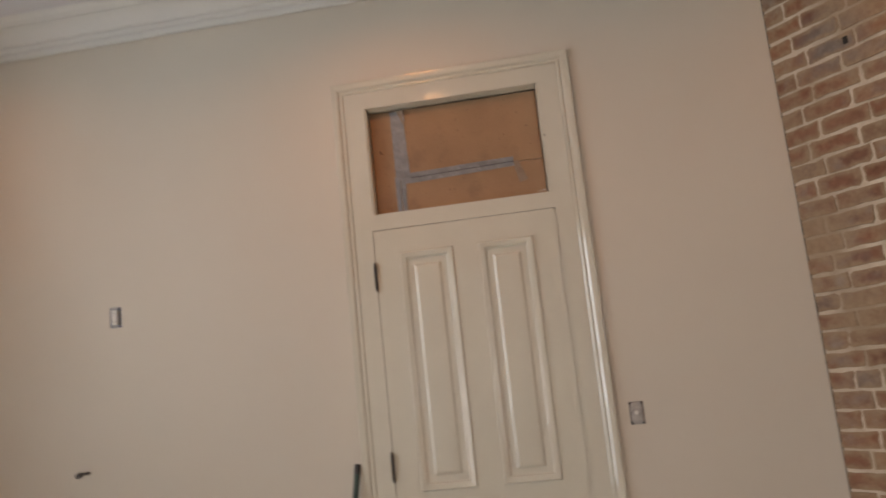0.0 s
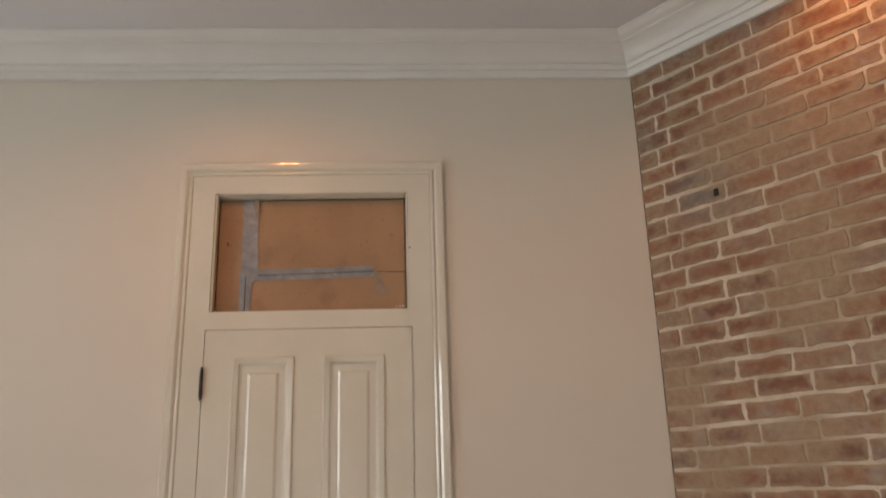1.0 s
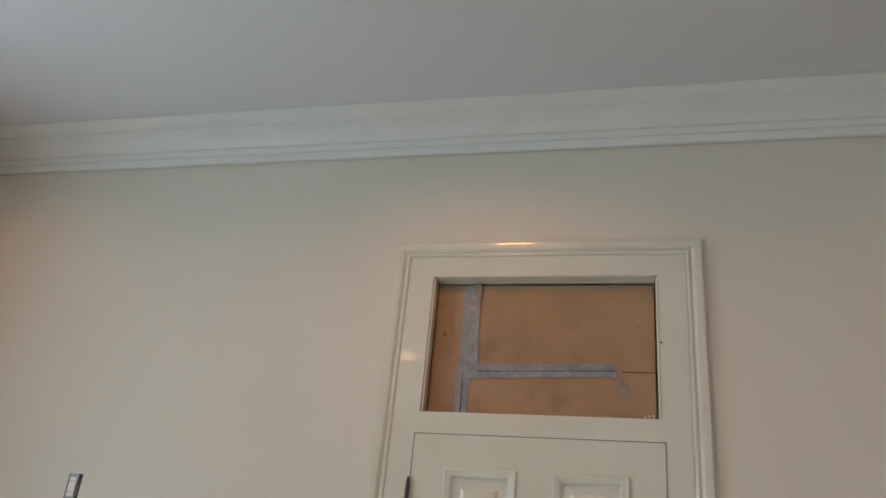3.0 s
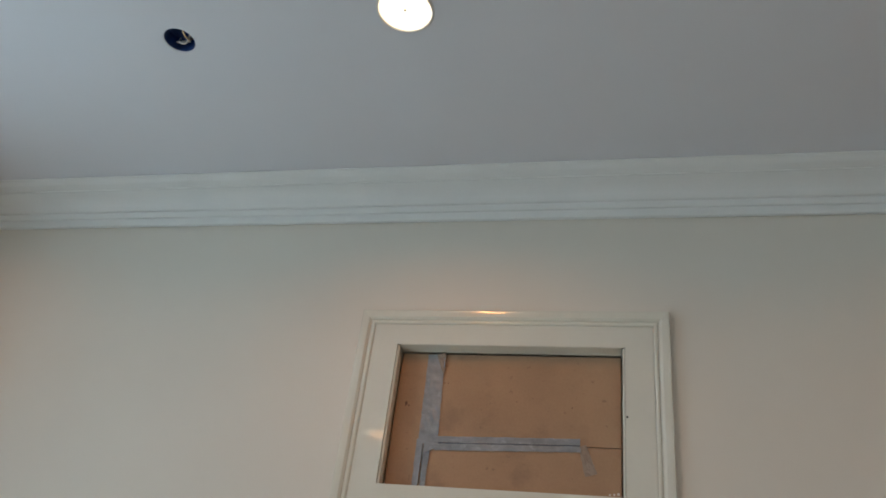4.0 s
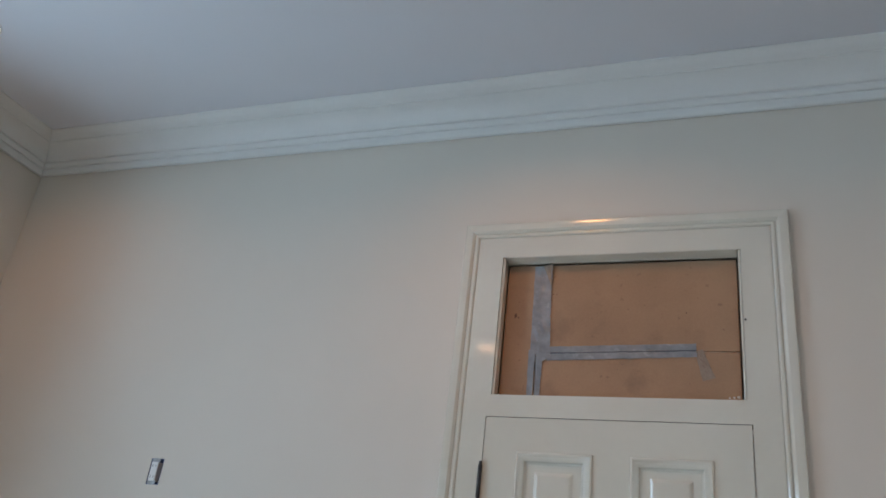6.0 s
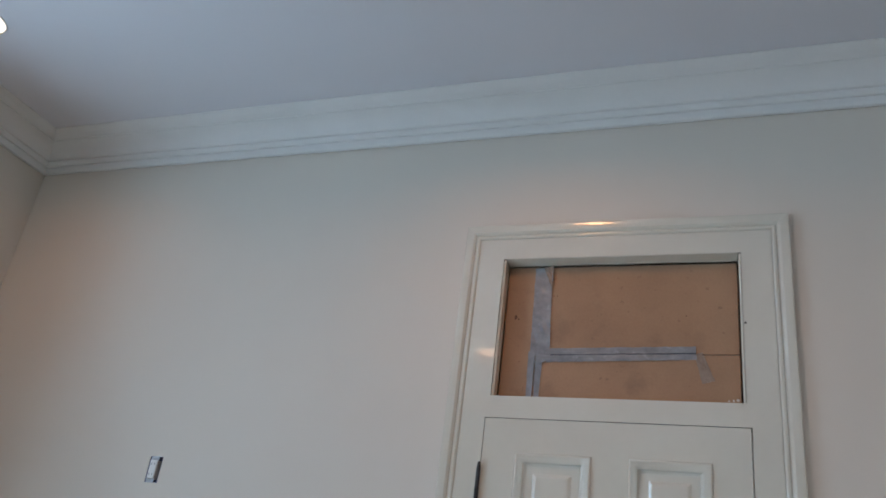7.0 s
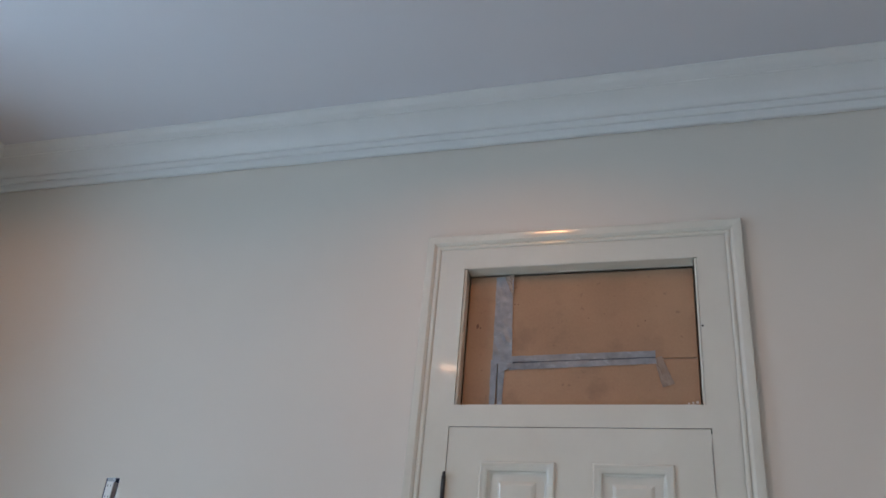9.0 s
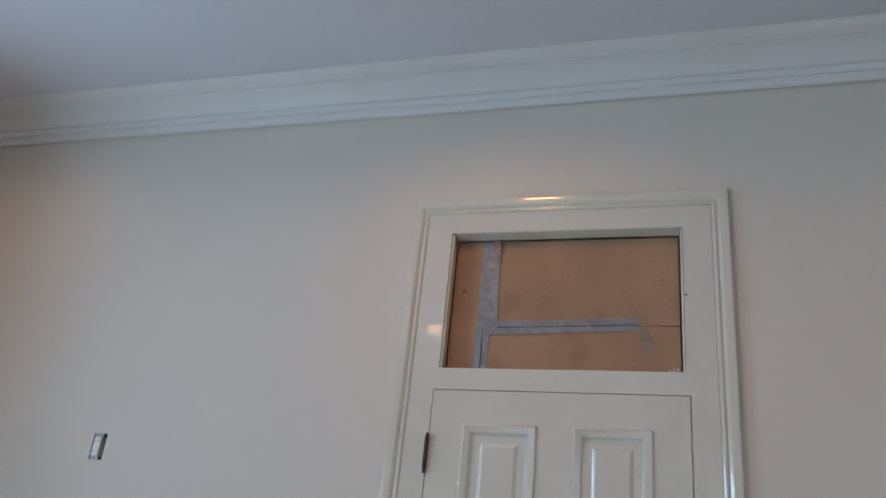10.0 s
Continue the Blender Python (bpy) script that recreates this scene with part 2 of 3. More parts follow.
    def calc(op, a, c=None):
        n = nodes.new("ShaderNodeMath")
        n.operation = op
        for k, v in enumerate((a, c)):
            if v is None:
                continue
            if isinstance(v, (int, float)):
                n.inputs[k].default_value = v
            else:
                nt.links.new(v, n.inputs[k])
        return n.outputs[0]

    def from_edge(axis, size):
        return calc("MULTIPLY", calc("SUBTRACT", 0.5, calc("ABSOLUTE", calc("SUBTRACT", sep.outputs[axis], 0.5))), size)

    near = calc("MINIMUM", from_edge(0, 0.196), from_edge(2, 0.065))
    rough_edge = calc("SUBTRACT", near, calc("MULTIPLY", calc("SUBTRACT", noise_at(17, 4, 0.55), 0.44), 0.06))
    rub = ramp(rough_edge, [(0.0, (0.80, 0.80, 0.80)), (0.018, (0, 0, 0))])
    color = mix(rub, color, lime)
    nt.links.new(color, b.inputs["Base Color"])
    bp = nodes.new("ShaderNodeBump")
    bp.inputs["Strength"].default_value, bp.inputs["Distance"].default_value = 0.6, 0.004
    nt.links.new(noise_at(95, 5, 0.7), bp.inputs["Height"])
    nt.links.new(bp.outputs[0], b.inputs["Normal"])
    return m


BRICK = brick_material()


# ---- building helpers ----
def part(name, bm, mat, parent=None, label="", smooth=0.0):
    """Links a bmesh as one mesh object under a thing. smooth: the angle in degrees under which edges are shaded round."""
    me = bpy.data.meshes.new(name)
    bmesh.ops.recalc_face_normals(bm, faces=bm.faces)
    if smooth:
        for f in bm.faces:
            f.smooth = True
        for e in bm.edges:
            e.smooth = len(e.link_faces) == 2 and e.calc_face_angle(3.2) < radians(smooth)
    bm.to_mesh(me)
    bm.free()
    me.materials.append(mat)
    ob = new(name, me)
    if parent:
        ob.parent = parent
    if label:
        tagged(ob, label)
    return ob


def box_into(bm, lo, hi, bevel=0.0):
    r = bmesh.ops.create_cube(bm, size=1.0, matrix=Matrix.LocRotScale([(a + b) / 2 for a, b in zip(lo, hi)], None, [b - a for a, b in zip(lo, hi)]))
    if bevel:
        edges = list({e for v in r["verts"] for e in v.link_edges})
        bmesh.ops.bevel(bm, geom=edges, offset=bevel, segments=2, affect="EDGES", profile=0.5)


def box(lo, hi, bevel=0.0):
    bm = bmesh.new()
    box_into(bm, lo, hi, bevel)
    return bm


def tube_into(bm, a, b, r0, r1=None, seg=16):
    a, b = Vector(a), Vector(b)
    turn = (b - a).to_track_quat("Z", "Y").to_matrix().to_4x4()
    bmesh.ops.create_cone(bm, cap_ends=True, segments=seg, radius1=r0, radius2=r0 if r1 is None else r1, depth=(b - a).length,
                          matrix=Matrix.Translation((a + b) / 2) @ turn)


def spin(profile, seg=32):
    """A turned shape round z from (radius, z) pairs."""
    bm = bmesh.new()
    rings = [[bm.verts.new((r * math.cos(2 * math.pi * k / seg), r * math.sin(2 * math.pi * k / seg), z)) for k in range(seg)] for r, z in profile]
    for r0, r1 in zip(rings, rings[1:]):
        for k in range(seg):
            bm.faces.new((r0[k], r0[(k + 1) % seg], r1[(k + 1) % seg], r1[k]))
    return bm


def pierced(u0, u1, z0, z1, holes, thick):
    """A wall standing on the u axis, its face at v = 0 and its back at v = thick, with rectangular openings (u0, u1, z0, z1)."""
    bm = bmesh.new()
    us = sorted({u0, u1, *(h[0] for h in holes), *(h[1] for h in holes)})
    zs = sorted({z0, z1, *(h[2] for h in holes), *(h[3] for h in holes)})
    solid = {}
    for i in range(len(us) - 1):
        for j in range(len(zs) - 1):
            uc, zc = (us[i] + us[i + 1]) / 2, (zs[j] + zs[j + 1]) / 2
            solid[i, j] = not any(h[0] < uc < h[1] and h[2] < zc < h[3] for h in holes)
    verts = {}

    def v(i, j, k):
        return verts.setdefault((i, j, k), bm.verts.new((us[i], k * thick, zs[j])) if (i, j, k) not in verts else None)

    for (i, j), full in solid.items():
        if not full:
            continue
        for k in (0, 1):
            bm.faces.new([v(a, b, k) for a, b in ((i, j), (i + 1, j), (i + 1, j + 1), (i, j + 1))])
        for di, dj, ends in ((-1, 0, ((i, j), (i, j + 1))), (1, 0, ((i + 1, j), (i + 1, j + 1))), (0, -1, ((i, j), (i + 1, j))), (0, 1, ((i, j + 1), (i + 1, j + 1)))):
            if not solid.get((i + di, j + dj), False):
                (a, b), (c, d) = ends
                bm.faces.new((v(a, b, 0), v(c, d, 0), v(c, d, 1), v(a, b, 1)))
    return bm


def place_wall(bm, a, b):
    """Turns a wall from pierced() so that u runs from a to b in plan, and its back lies outside the room."""
    bm.transform(wall_frame(a, b))
    return bm


# ---- the room ----
DOOR_HOLE = (-0.415, 0.415, 0.0, 2.69)
OUTLET = (-1.6525, 1.860)
SWITCH = (0.627, 1.206)
OUTLET_HOLE = (OUTLET[0] - 0.0285, OUTLET[0] + 0.0285, OUTLET[1] - 0.047, OUTLET[1] + 0.047)
SWITCH_HOLE = (SWITCH[0] - 0.029, SWITCH[0] + 0.029, SWITCH[1] - 0.046, SWITCH[1] + 0.046)

bm = place_wall(pierced(0, CORNER.x + 0.25 - XL, 0, H, [(h[0] - XL, h[1] - XL, h[2], h[3]) for h in (DOOR_HOLE, OUTLET_HOLE, SWITCH_HOLE)], 0.14), (XL, 0), (CORNER.x, 0))
tagged(part("wall_north", bm, PLASTER), "smooth greige painted plaster wall with a door opening", "wall", kind="structure")
bm = place_wall(pierced(0, -YB, 0, H, [(u0, u1, *WIN_Z) for wall, u0, u1, *_ in WINDOWS if wall is WEST], 0.2), *WEST)
tagged(part("wall_west", bm, PLASTER), "greige painted wall with two tall window openings", "wall", kind="structure")
bm = place_wall(pierced(0, END.y - YB, 0, H, [], 0.14), (XR, END.y), (XR, YB))
tagged(part("wall_east", bm, PLASTER), "plain greige painted wall", "wall", kind="structure")
# opening for the added fill window
bm = place_wall(pierced(0, XR - XL, 0, H, [(u0, u1, *WIN_Z) for wall, u0, u1, *_ in WINDOWS if wall is SOUTH], 0.2), *SOUTH)
tagged(part("wall_south", bm, PLASTER), "greige painted wall with a narrow opening added for fill light", "wall", kind="structure")
tagged(part("floor", box((XL - 0.2, YB - 0.2, -0.12), (XR + 0.2, 0.75, 0.0)), WOOD), "pale oak board floor", "floor", kind="structure")
bm = box((-0.75, 0.60, 0.0), (0.75, 0.70, 2.9))
box_into(bm, (-0.75, 0.14, 0.0), (-0.65, 0.598, 2.9))
box_into(bm, (0.65, 0.14, 0.0), (0.75, 0.598, 2.9))
box_into(bm, (-0.75, 0.142, 2.904), (0.75, 0.70, 3.0))
tagged(part("wall_passage", bm, PLASTER), "plain walls of the dark passage behind the door", "wall", kind="structure")

# ceiling with round openings for the lamps and the round wiring box
LAMPS = [(-0.246, -0.915), (-2.312, -0.86), (1.765, -0.95), (-1.36, -2.95), (-0.30, -1.80)]
WIRING = (-1.03, -0.865)


def ceiling():
    bm = bmesh.new()
    loops = [[(XL - 0.2, YB - 0.2), (XR + 0.2, YB - 0.2), (XR + 0.2, 0.2), (XL - 0.2, 0.2)]]
    for (x, y), r in [(p, 0.084) for p in LAMPS] + [(WIRING, 0.052)]:
        loops.append([(x + r * math.cos(2 * math.pi * k / 32), y + r * math.sin(2 * math.pi * k / 32)) for k in range(32)])
    edges = []
    for pts in loops:
        vs = [bm.verts.new((x, y, H)) for x, y in pts]
        edges += [bm.edges.new((a, b)) for a, b in zip(vs, vs[1:] + vs[:1])]
    bmesh.ops.triangle_fill(bm, use_beauty=True, use_dissolve=False, edges=edges)
    up = bmesh.ops.extrude_face_region(bm, geom=list(bm.faces))
    for v in up["geom"]:
        if isinstance(v, bmesh.types.BMVert):
            v.co.z += 0.015
    return bm


tagged(part("ceiling", ceiling(), CEILING_PAINT), "flat white painted ceiling", "ceiling", kind="structure")
tagged(part("roof_deck", box((XL - 0.2, YB - 0.2, H + 0.16), (XR + 0.2, 0.2, H + 0.2)), WOOD), "boards above the ceiling", "ceiling", kind="structure")

# crown moulding: distance from the wall, height under the ceiling
CROWN = [(0.0, -0.141), (0.0025, -0.141), (0.003, -0.150), (0.013, -0.150), (0.017, -0.147), (0.019, -0.140), (0.0195, -0.122), (0.0178, -0.120),
         (0.0178, -0.1165), (0.027, -0.1155), (0.031, -0.109), (0.033, -0.098), (0.0312, -0.0955), (0.0312, -0.0915), (0.041, -0.090), (0.045, -0.086),
         (0.051, -0.074), (0.061, -0.062), (0.076, -0.050), (0.093, -0.041), (0.112, -0.036), (0.117, -0.0345), (0.115, -0.0300), (0.122, -0.0265),
         (0.136, -0.024), (0.146, -0.018), (0.152, -0.0115), (0.160, -0.0070), (0.167, -0.0040), (0.167, 0.0)]


def inward(k, d):
    """The corner k of the room moved in by d from both its walls."""
    n = len(ROOM)
    a, b, c = ROOM[k - 1], ROOM[k], ROOM[(k + 1) % n]
    d0, d1 = (b - a).normalized(), (c - b).normalized()
    n0, n1 = Vector((d0.y, -d0.x)), Vector((d1.y, -d1.x))
    half = (n0 + n1).normalized()
    return b + half * (d / half.dot(n0))


def crown(k):
    bm = bmesh.new()
    rows = []
    for d, z in CROWN + [(0.0, 0.0)]:
        a, b = inward(k, d), inward((k + 1) % len(ROOM), d)
        rows.append((bm.verts.new((a.x, a.y, H + z - 0.001)), bm.verts.new((b.x, b.y, H + z - 0.001))))
    for (a, b), (c, d) in zip(rows, rows[1:] + rows[:1]):
        bm.faces.new((a, b, d, c))
    bm.faces.new([r[0] for r in rows])
    bm.faces.new([r[1] for r in rows])
    return bm


for k in range(len(ROOM)):
    tagged(part("crown_moulding", crown(k), CROWN_PAINT, smooth=35), "white painted stepped crown moulding under the ceiling", "moulding", kind="structure")

# ---- tall windows (out of view; the south one is added for fill) ----
for n, (wall, u0, u1, *_) in enumerate(WINDOWS):
    win = tagged(new("window_%d" % (n + 1)), "tall white sash window out of view", "window", kind="structure")
    win.matrix_basis = wall_frame(*wall)
    z0, z1 = WIN_Z
    zm = (z0 + z1) / 2
    bm = bmesh.new()
    for lo, hi in (((u0, 0.04, z0), (u0 + 0.06, 0.09, z1)), ((u1 - 0.06, 0.04, z0), (u1, 0.09, z1)),
                   ((u0 + 0.06, 0.04, z0), (u1 - 0.06, 0.09, z0 + 0.07)), ((u0 + 0.06, 0.04, z1 - 0.06), (u1 - 0.06, 0.09, z1)),
                   ((u0 + 0.06, 0.042, zm - 0.025), (u1 - 0.06, 0.088, zm + 0.025))):
        box_into(bm, lo, hi, 0.004)
    part("window_frame", bm, GLOSS_PAINT, win)
    part("window_sill", box((u0 - 0.05, -0.04, z0 - 0.035), (u1 + 0.05, 0.038, z0 - 0.002), 0.006), GLOSS_PAINT, win)
    for za, zb in ((z0 + 0.07, zm - 0.025), (zm + 0.025, z1 - 0.06)):
        pane = part("pane", box((u0 + 0.06, 0.063, za), (u1 - 0.06, 0.067, zb)), GLASS, win)
        pane.visible_shadow = False

# ---- door casing and transom ----
FACE = -0.012     # face of the flat casing boards
IN, MID, OUT = 0.394, 0.484, 0.541
LEAF_TOP, RAIL0, TR0, TR1, HEAD_MID, HEAD = 2.100, 2.104, 2.174, 2.670, 2.746, 2.803
casing = tagged(new("door_casing"), "glossy off-white door casing with stepped outer moulding", "door casing", kind="structure")
bm = bmesh.new()
wedge = [(FACE + 0.003, TR1 + 0.02), (FACE + 0.003, TR1 - 0.001), (0.034, TR1 - 0.0095), (0.034, TR1 + 0.02)]
ends = [[bm.verts.new((x, y, z)) for y, z in wedge] for x in (-IN + 0.012, IN - 0.012)]
for k in range(4):
    bm.faces.new((ends[0][k], ends[0][(k + 1) % 4], ends[1][(k + 1) % 4], ends[1][k]))
for e in ends:
    bm.faces.new(e)
part("soffit_strip", bm, GLOSS_PAINT, casing)
bm = pierced(-MID, MID, 0.0, HEAD_MID, [(-0.4055, 0.4053, 0.0, LEAF_TOP + 0.0018), (-IN, IN, TR0, TR1 + 0.0005)], 0.062)
bm.transform(pose(0, FACE, 0))
part("face_board", bm, GLOSS_PAINT, casing)
for s in (-1, 1):
    xs = sorted((s * (IN - 0.009), s * (IN - 0.0004)))
    part("bead", box((xs[0], FACE + 0.004, TR0 + 0.001), (xs[1], 0.034, TR1 - 0.001), 0.003), GLOSS_PAINT, casing)

# stepped moulding: across from the inner edge, forward from the wall
BAND = [(0.0, 0.0), (0.0, 0.009), (0.003, 0.009), (0.004, 0.0120), (0.0085, 0.0152), (0.0125, 0.0155), (0.0155, 0.0148), (0.0175, 0.0125), (0.018, 0.0105),
        (0.021, 0.0105), (0.0215, 0.0135), (0.0265, 0.0170), (0.0305, 0.0195), (0.036, 0.0197), (0.0520, 0.0213), (0.0545, 0.0210), (0.0562, 0.0196), (0.057, 0.0165), (0.057, 0.0)]


def band(which):
    bm = bmesh.new()
    rows = []
    for u, d in BAND:
        x, z = MID + u, HEAD_MID + u
        ends = {"left": ((-x, -d, 0.0), (-x, -d, z)), "head": ((-x, -d, z), (x, -d, z)), "right": ((x, -d, z), (x, -d, 0.0))}[which]
        rows.append([bm.verts.new(p) for p in ends])
    for (a, b), (c, d) in zip(rows, rows[1:]):
        bm.faces.new((a, b, d, c))
    for k in (0, 1):
        bm.faces.new([r[k] for r in rows])
    bm.faces.new((rows[0][0], rows[0][1], rows[-1][1], rows[-1][0]))
    return bm


for which in ("left", "head", "right"):
    part("outer_moulding", band(which), BAND_PAINT if which == "head" else GLOSS_PAINT, casing, smooth=22)
# nail hole as a solid dark plug, coloured like the shade inside
bm = bmesh.new()
tube_into(bm, (0.399, FACE - 0.001, 2.428), (0.399, FACE + 0.004, 2.428), 0.0035, seg=10)
part("nail_hole", bm, DARK, casing)

# ---- boarded transom ----
BY = 0.040
boarding = tagged(new("transom_board"), "brown hardboard pieces closing the transom, stained", "board")
for lo, hi in (((-0.3825, -0.268), (TR0 + 0.001, TR1 - 0.012)), ((-0.265, 0.3800), (2.3425, TR1 - 0.0135)), ((-0.265, 0.3800), (TR0 + 0.001, 2.3398))):
    part("panel", box((lo[0], BY, hi[0]), (lo[1], BY + 0.005, hi[1]), 0.0008), HARDBOARD, boarding)


def strip(pts, width, y, seed, wrinkle=0.0012, cols=8, crease=0.0, fold=0.0):
    """A strip of tape along a line of (x, z, width factor), wrinkled, with a crease along its middle."""
    rng = random.Random(seed)
    bm = bmesh.new()
    rows = []
    for n, (x, z, w) in enumerate(pts):
        x0, z0, _ = pts[max(0, n - 1)]
        x1, z1, _ = pts[min(len(pts) - 1, n + 1)]
        d = Vector((x1 - x0, z1 - z0)).normalized()
        side = Vector((-d.y, d.x))
        row = []
        for k in range(cols + 1):
            f = k / cols - 0.5
            p = Vector((x, z)) + side * (f * width * w + rng.uniform(-0.0008, 0.0008))
            dy = -fold * abs(noise.noise(Vector((p.x * 42 + p.y * 9, p.y * 26, seed)))) + rng.uniform(-wrinkle, 0) + (crease * max(0.0, 1 - abs(f) * 5))
            row.append(bm.verts.new((p.x, y + dy, p.y)))
        rows.append(row)
    for r0, r1 in zip(rows, rows[1:]):
        for k in range(cols):
            bm.faces.new((r0[k], r0[k + 1], r1[k + 1], r1[k]))
    back = bmesh.ops.extrude_face_region(bm, geom=list(bm.faces))
    for v in back["geom"]:
        if isinstance(v, bmesh.types.BMVert):
            v.co.y += 0.0006
    return bm


def line(a, b, n, w0=1.0, w1=1.0):
    return [(a[0] + (b[0] - a[0]) * k / n, a[1] + (b[1] - a[1]) * k / n, w0 + (w1 - w0) * k / n) for k in range(n + 1)]


def blot(x, z, rx, rz, seed):
    """A small dark smudge with an uneven edge, lying on the board."""
    rng = random.Random(seed)
    bm = bmesh.new()
    ring = []
    for k in range(14):
        a, r = 2 * math.pi * k / 14, rng.uniform(0.6, 1.1)
        ring.append((x + rx * r * math.cos(a), z + rz * r * math.sin(a)))
    for y in (BY - 0.0006, BY):
        bm.faces.new([bm.verts.new((px, y, pz)) for px, pz in ring])
    return bm


SMUDGE = material("brown smudge", (0.11, 0.055, 0.032), 0.7, var=0.3, scale=60, bump=0)
CHALK = material("white paint drip", (0.62, 0.60, 0.55), 0.5, var=0.1, scale=60, bump=0)
for x, z, rx, rz, mat in ((-0.346, 2.470, 0.0065, 0.010, SMUDGE), (-0.336, 2.462, 0.003, 0.004, SMUDGE), (-0.218, 2.548, 0.0025, 0.003, SMUDGE),
                          (-0.206, 2.547, 0.002, 0.0025, SMUDGE), (0.222, 2.472, 0.0022, 0.0025, SMUDGE),
                          (0.370, 2.197, 0.005, 0.006, CHALK), (0.357, 2.195, 0.0035, 0.005, CHALK), (0.344, 2.194, 0.003, 0.003, CHALK)):
    part("mark", blot(x, z, rx, rz, int(1e4 * (x + z))), mat, boarding)

tape = tagged(new("duct_tape"), "wrinkled grey duct tape over the board seams", "tape")
part("upper_strip", strip(line((-0.258, 2.655), (-0.252, 2.330), 44, 1.0, 1.12), 0.060, BY - 0.0016, 1, 0.0006, cols=12, fold=0.006), TAPE, tape, smooth=50)
part("lower_strip", strip(line((-0.2795, 2.345), (-0.2795, 2.176), 12, 1.15, 0.9), 0.021, BY - 0.0022, 2, 0.0010), TAPE, tape, smooth=50)
part("lower_strip", strip(line((-0.2535, 2.325), (-0.2540, 2.176), 12, 1.2, 0.9), 0.019, BY - 0.0024, 8, 0.0010), TAPE, tape, smooth=50)
part("cross_strip", strip(line((-0.232, 2.3455), (0.250, 2.3565), 30), 0.021, BY - 0.0016, 3, 0.0008, fold=0.004), TAPE, tape, smooth=50)
part("cross_strip", strip(line((-0.228, 2.3195), (0.252, 2.3325), 30, 1.1, 0.9), 0.021, BY - 0.0016, 7, 0.0008, fold=0.005), TAPE, tape, smooth=50)
# flat dark strip between the two cross strips
part("crease", strip(line((-0.228, 2.3325), (0.250, 2.3448), 24), 0.0075, BY - 0.0007, 12, 0.0002, cols=2), DARK_STRIP, tape, "dark strip along the seam")
part("gusset", strip(line((-0.262, 2.318), (-0.215, 2.326), 4, 0.9, 0.35), 0.050, BY - 0.0052, 4, 0.0016), TAPE, tape, smooth=50)
part("flap", strip(line((-0.2400, 2.657), (-0.2245, 2.580), 8, 1.0, 0.14), 0.034, BY - 0.0075, 5, 0.0022), OLD_TAPE, tape, "folded-over tape corner")
# extra lighter sliver standing in for the glint on the flap's edge
part("glint_edge", strip(line((-0.2262, 2.640), (-0.2245, 2.600), 6, 1.0, 0.8), 0.0045, BY - 0.0095, 9, 0.0004), TAPE, tape, smooth=50)
part("loose_end", strip(line((0.258, 2.345), (0.286, 2.250), 10, 0.7, 1.1), 0.036, BY - 0.0014, 6, 0.0016), OLD_TAPE, tape, "thin worn tape end")

# ---- door leaf ----
LX, LY0, LY1 = 0.4040, -0.010, 0.034
door = tagged(new("door_1"), "closed glossy off-white panelled door with dark hinges", "door", kind="structure")
PX0, PX1 = 0.056, 0.294
PZ = [(0.20, 0.76), (0.970, 1.992)]
for x0, x1 in ((-LX, -PX1), (PX1, LX - 0.0015)):
    part("stile", box((x0, LY0, 0.008), (x1, LY1, LEAF_TOP)), GLOSS_PAINT, door)
part("mullion", box((-PX0, LY0, PZ[0][0]), (PX0, LY1, PZ[0][1])), GLOSS_PAINT, door)
part("mullion", box((-PX0, LY0, PZ[1][0]), (PX0, LY1, PZ[1][1])), GLOSS_PAINT, door)
for z0, z1 in ((0.008, PZ[0][0]), (PZ[0][1], PZ[1][0]), (PZ[1][1], LEAF_TOP)):
    part("rail", box((-PX1, LY0, z0), (PX1, LY1, z1)), GLOSS_PAINT, door)

# moulded edge and raised field: inset from the opening, depth behind the face
EDGE = [(0.0, 0.006), (0.0, -0.004), (0.002, -0.0066), (0.005, -0.0077), (0.0075, -0.0074), (0.0100, -0.0063), (0.0122, -0.0050), (0.0135, -0.0045),
        (0.0150, -0.0043), (0.0175, -0.0036), (0.0200, -0.0025), (0.0230, -0.0010), (0.0255, 0.0004), (0.0275, 0.0023), (0.0290, 0.0045), (0.0305, 0.0060),
        (0.0325, 0.0068), (0.0345, 0.0083), (0.036, 0.0090), (0.036, 0.0120)]
FIELD = [(0.0345, 0.0120), (0.0345, 0.0095), (0.0570, 0.0093), (0.0582, 0.0090), (0.0594, 0.0083), (0.0618, 0.0069), (0.0644, 0.0056), (0.0672, 0.0043),
         (0.0702, 0.0031), (0.0720, 0.0026), (0.0740, 0.0024)]


def panel(profile, x0, x1, z0, z1, closed):
    bm = bmesh.new()
    loops = [[bm.verts.new((x, LY0 + d, z)) for x, z in ((x0 + i, z0 + i), (x1 - i, z0 + i), (x1 - i, z1 - i), (x0 + i, z1 - i))] for i, d in profile]
    for a, b in zip(loops, loops[1:]):
        for k in range(4):
            bm.faces.new((a[k], a[(k + 1) % 4], b[(k + 1) % 4], b[k]))
    if closed:
        bm.faces.new(loops[-1])
        bm.faces.new([bm.verts.new((v.co.x, LY1 - 0.008, v.co.z)) for v in loops[0]])
    return bm


for z0, z1 in PZ:
    for x0, x1 in ((-PX1, -PX0), (PX0, PX1)):
        body = part("raised_panel", panel(FIELD, x0, x1, z0, z1, True), GLOSS_PAINT, door, smooth=30)
        part("panel_moulding", panel(EDGE, x0, x1, z0, z1, False), GLOSS_PAINT, body, smooth=50)


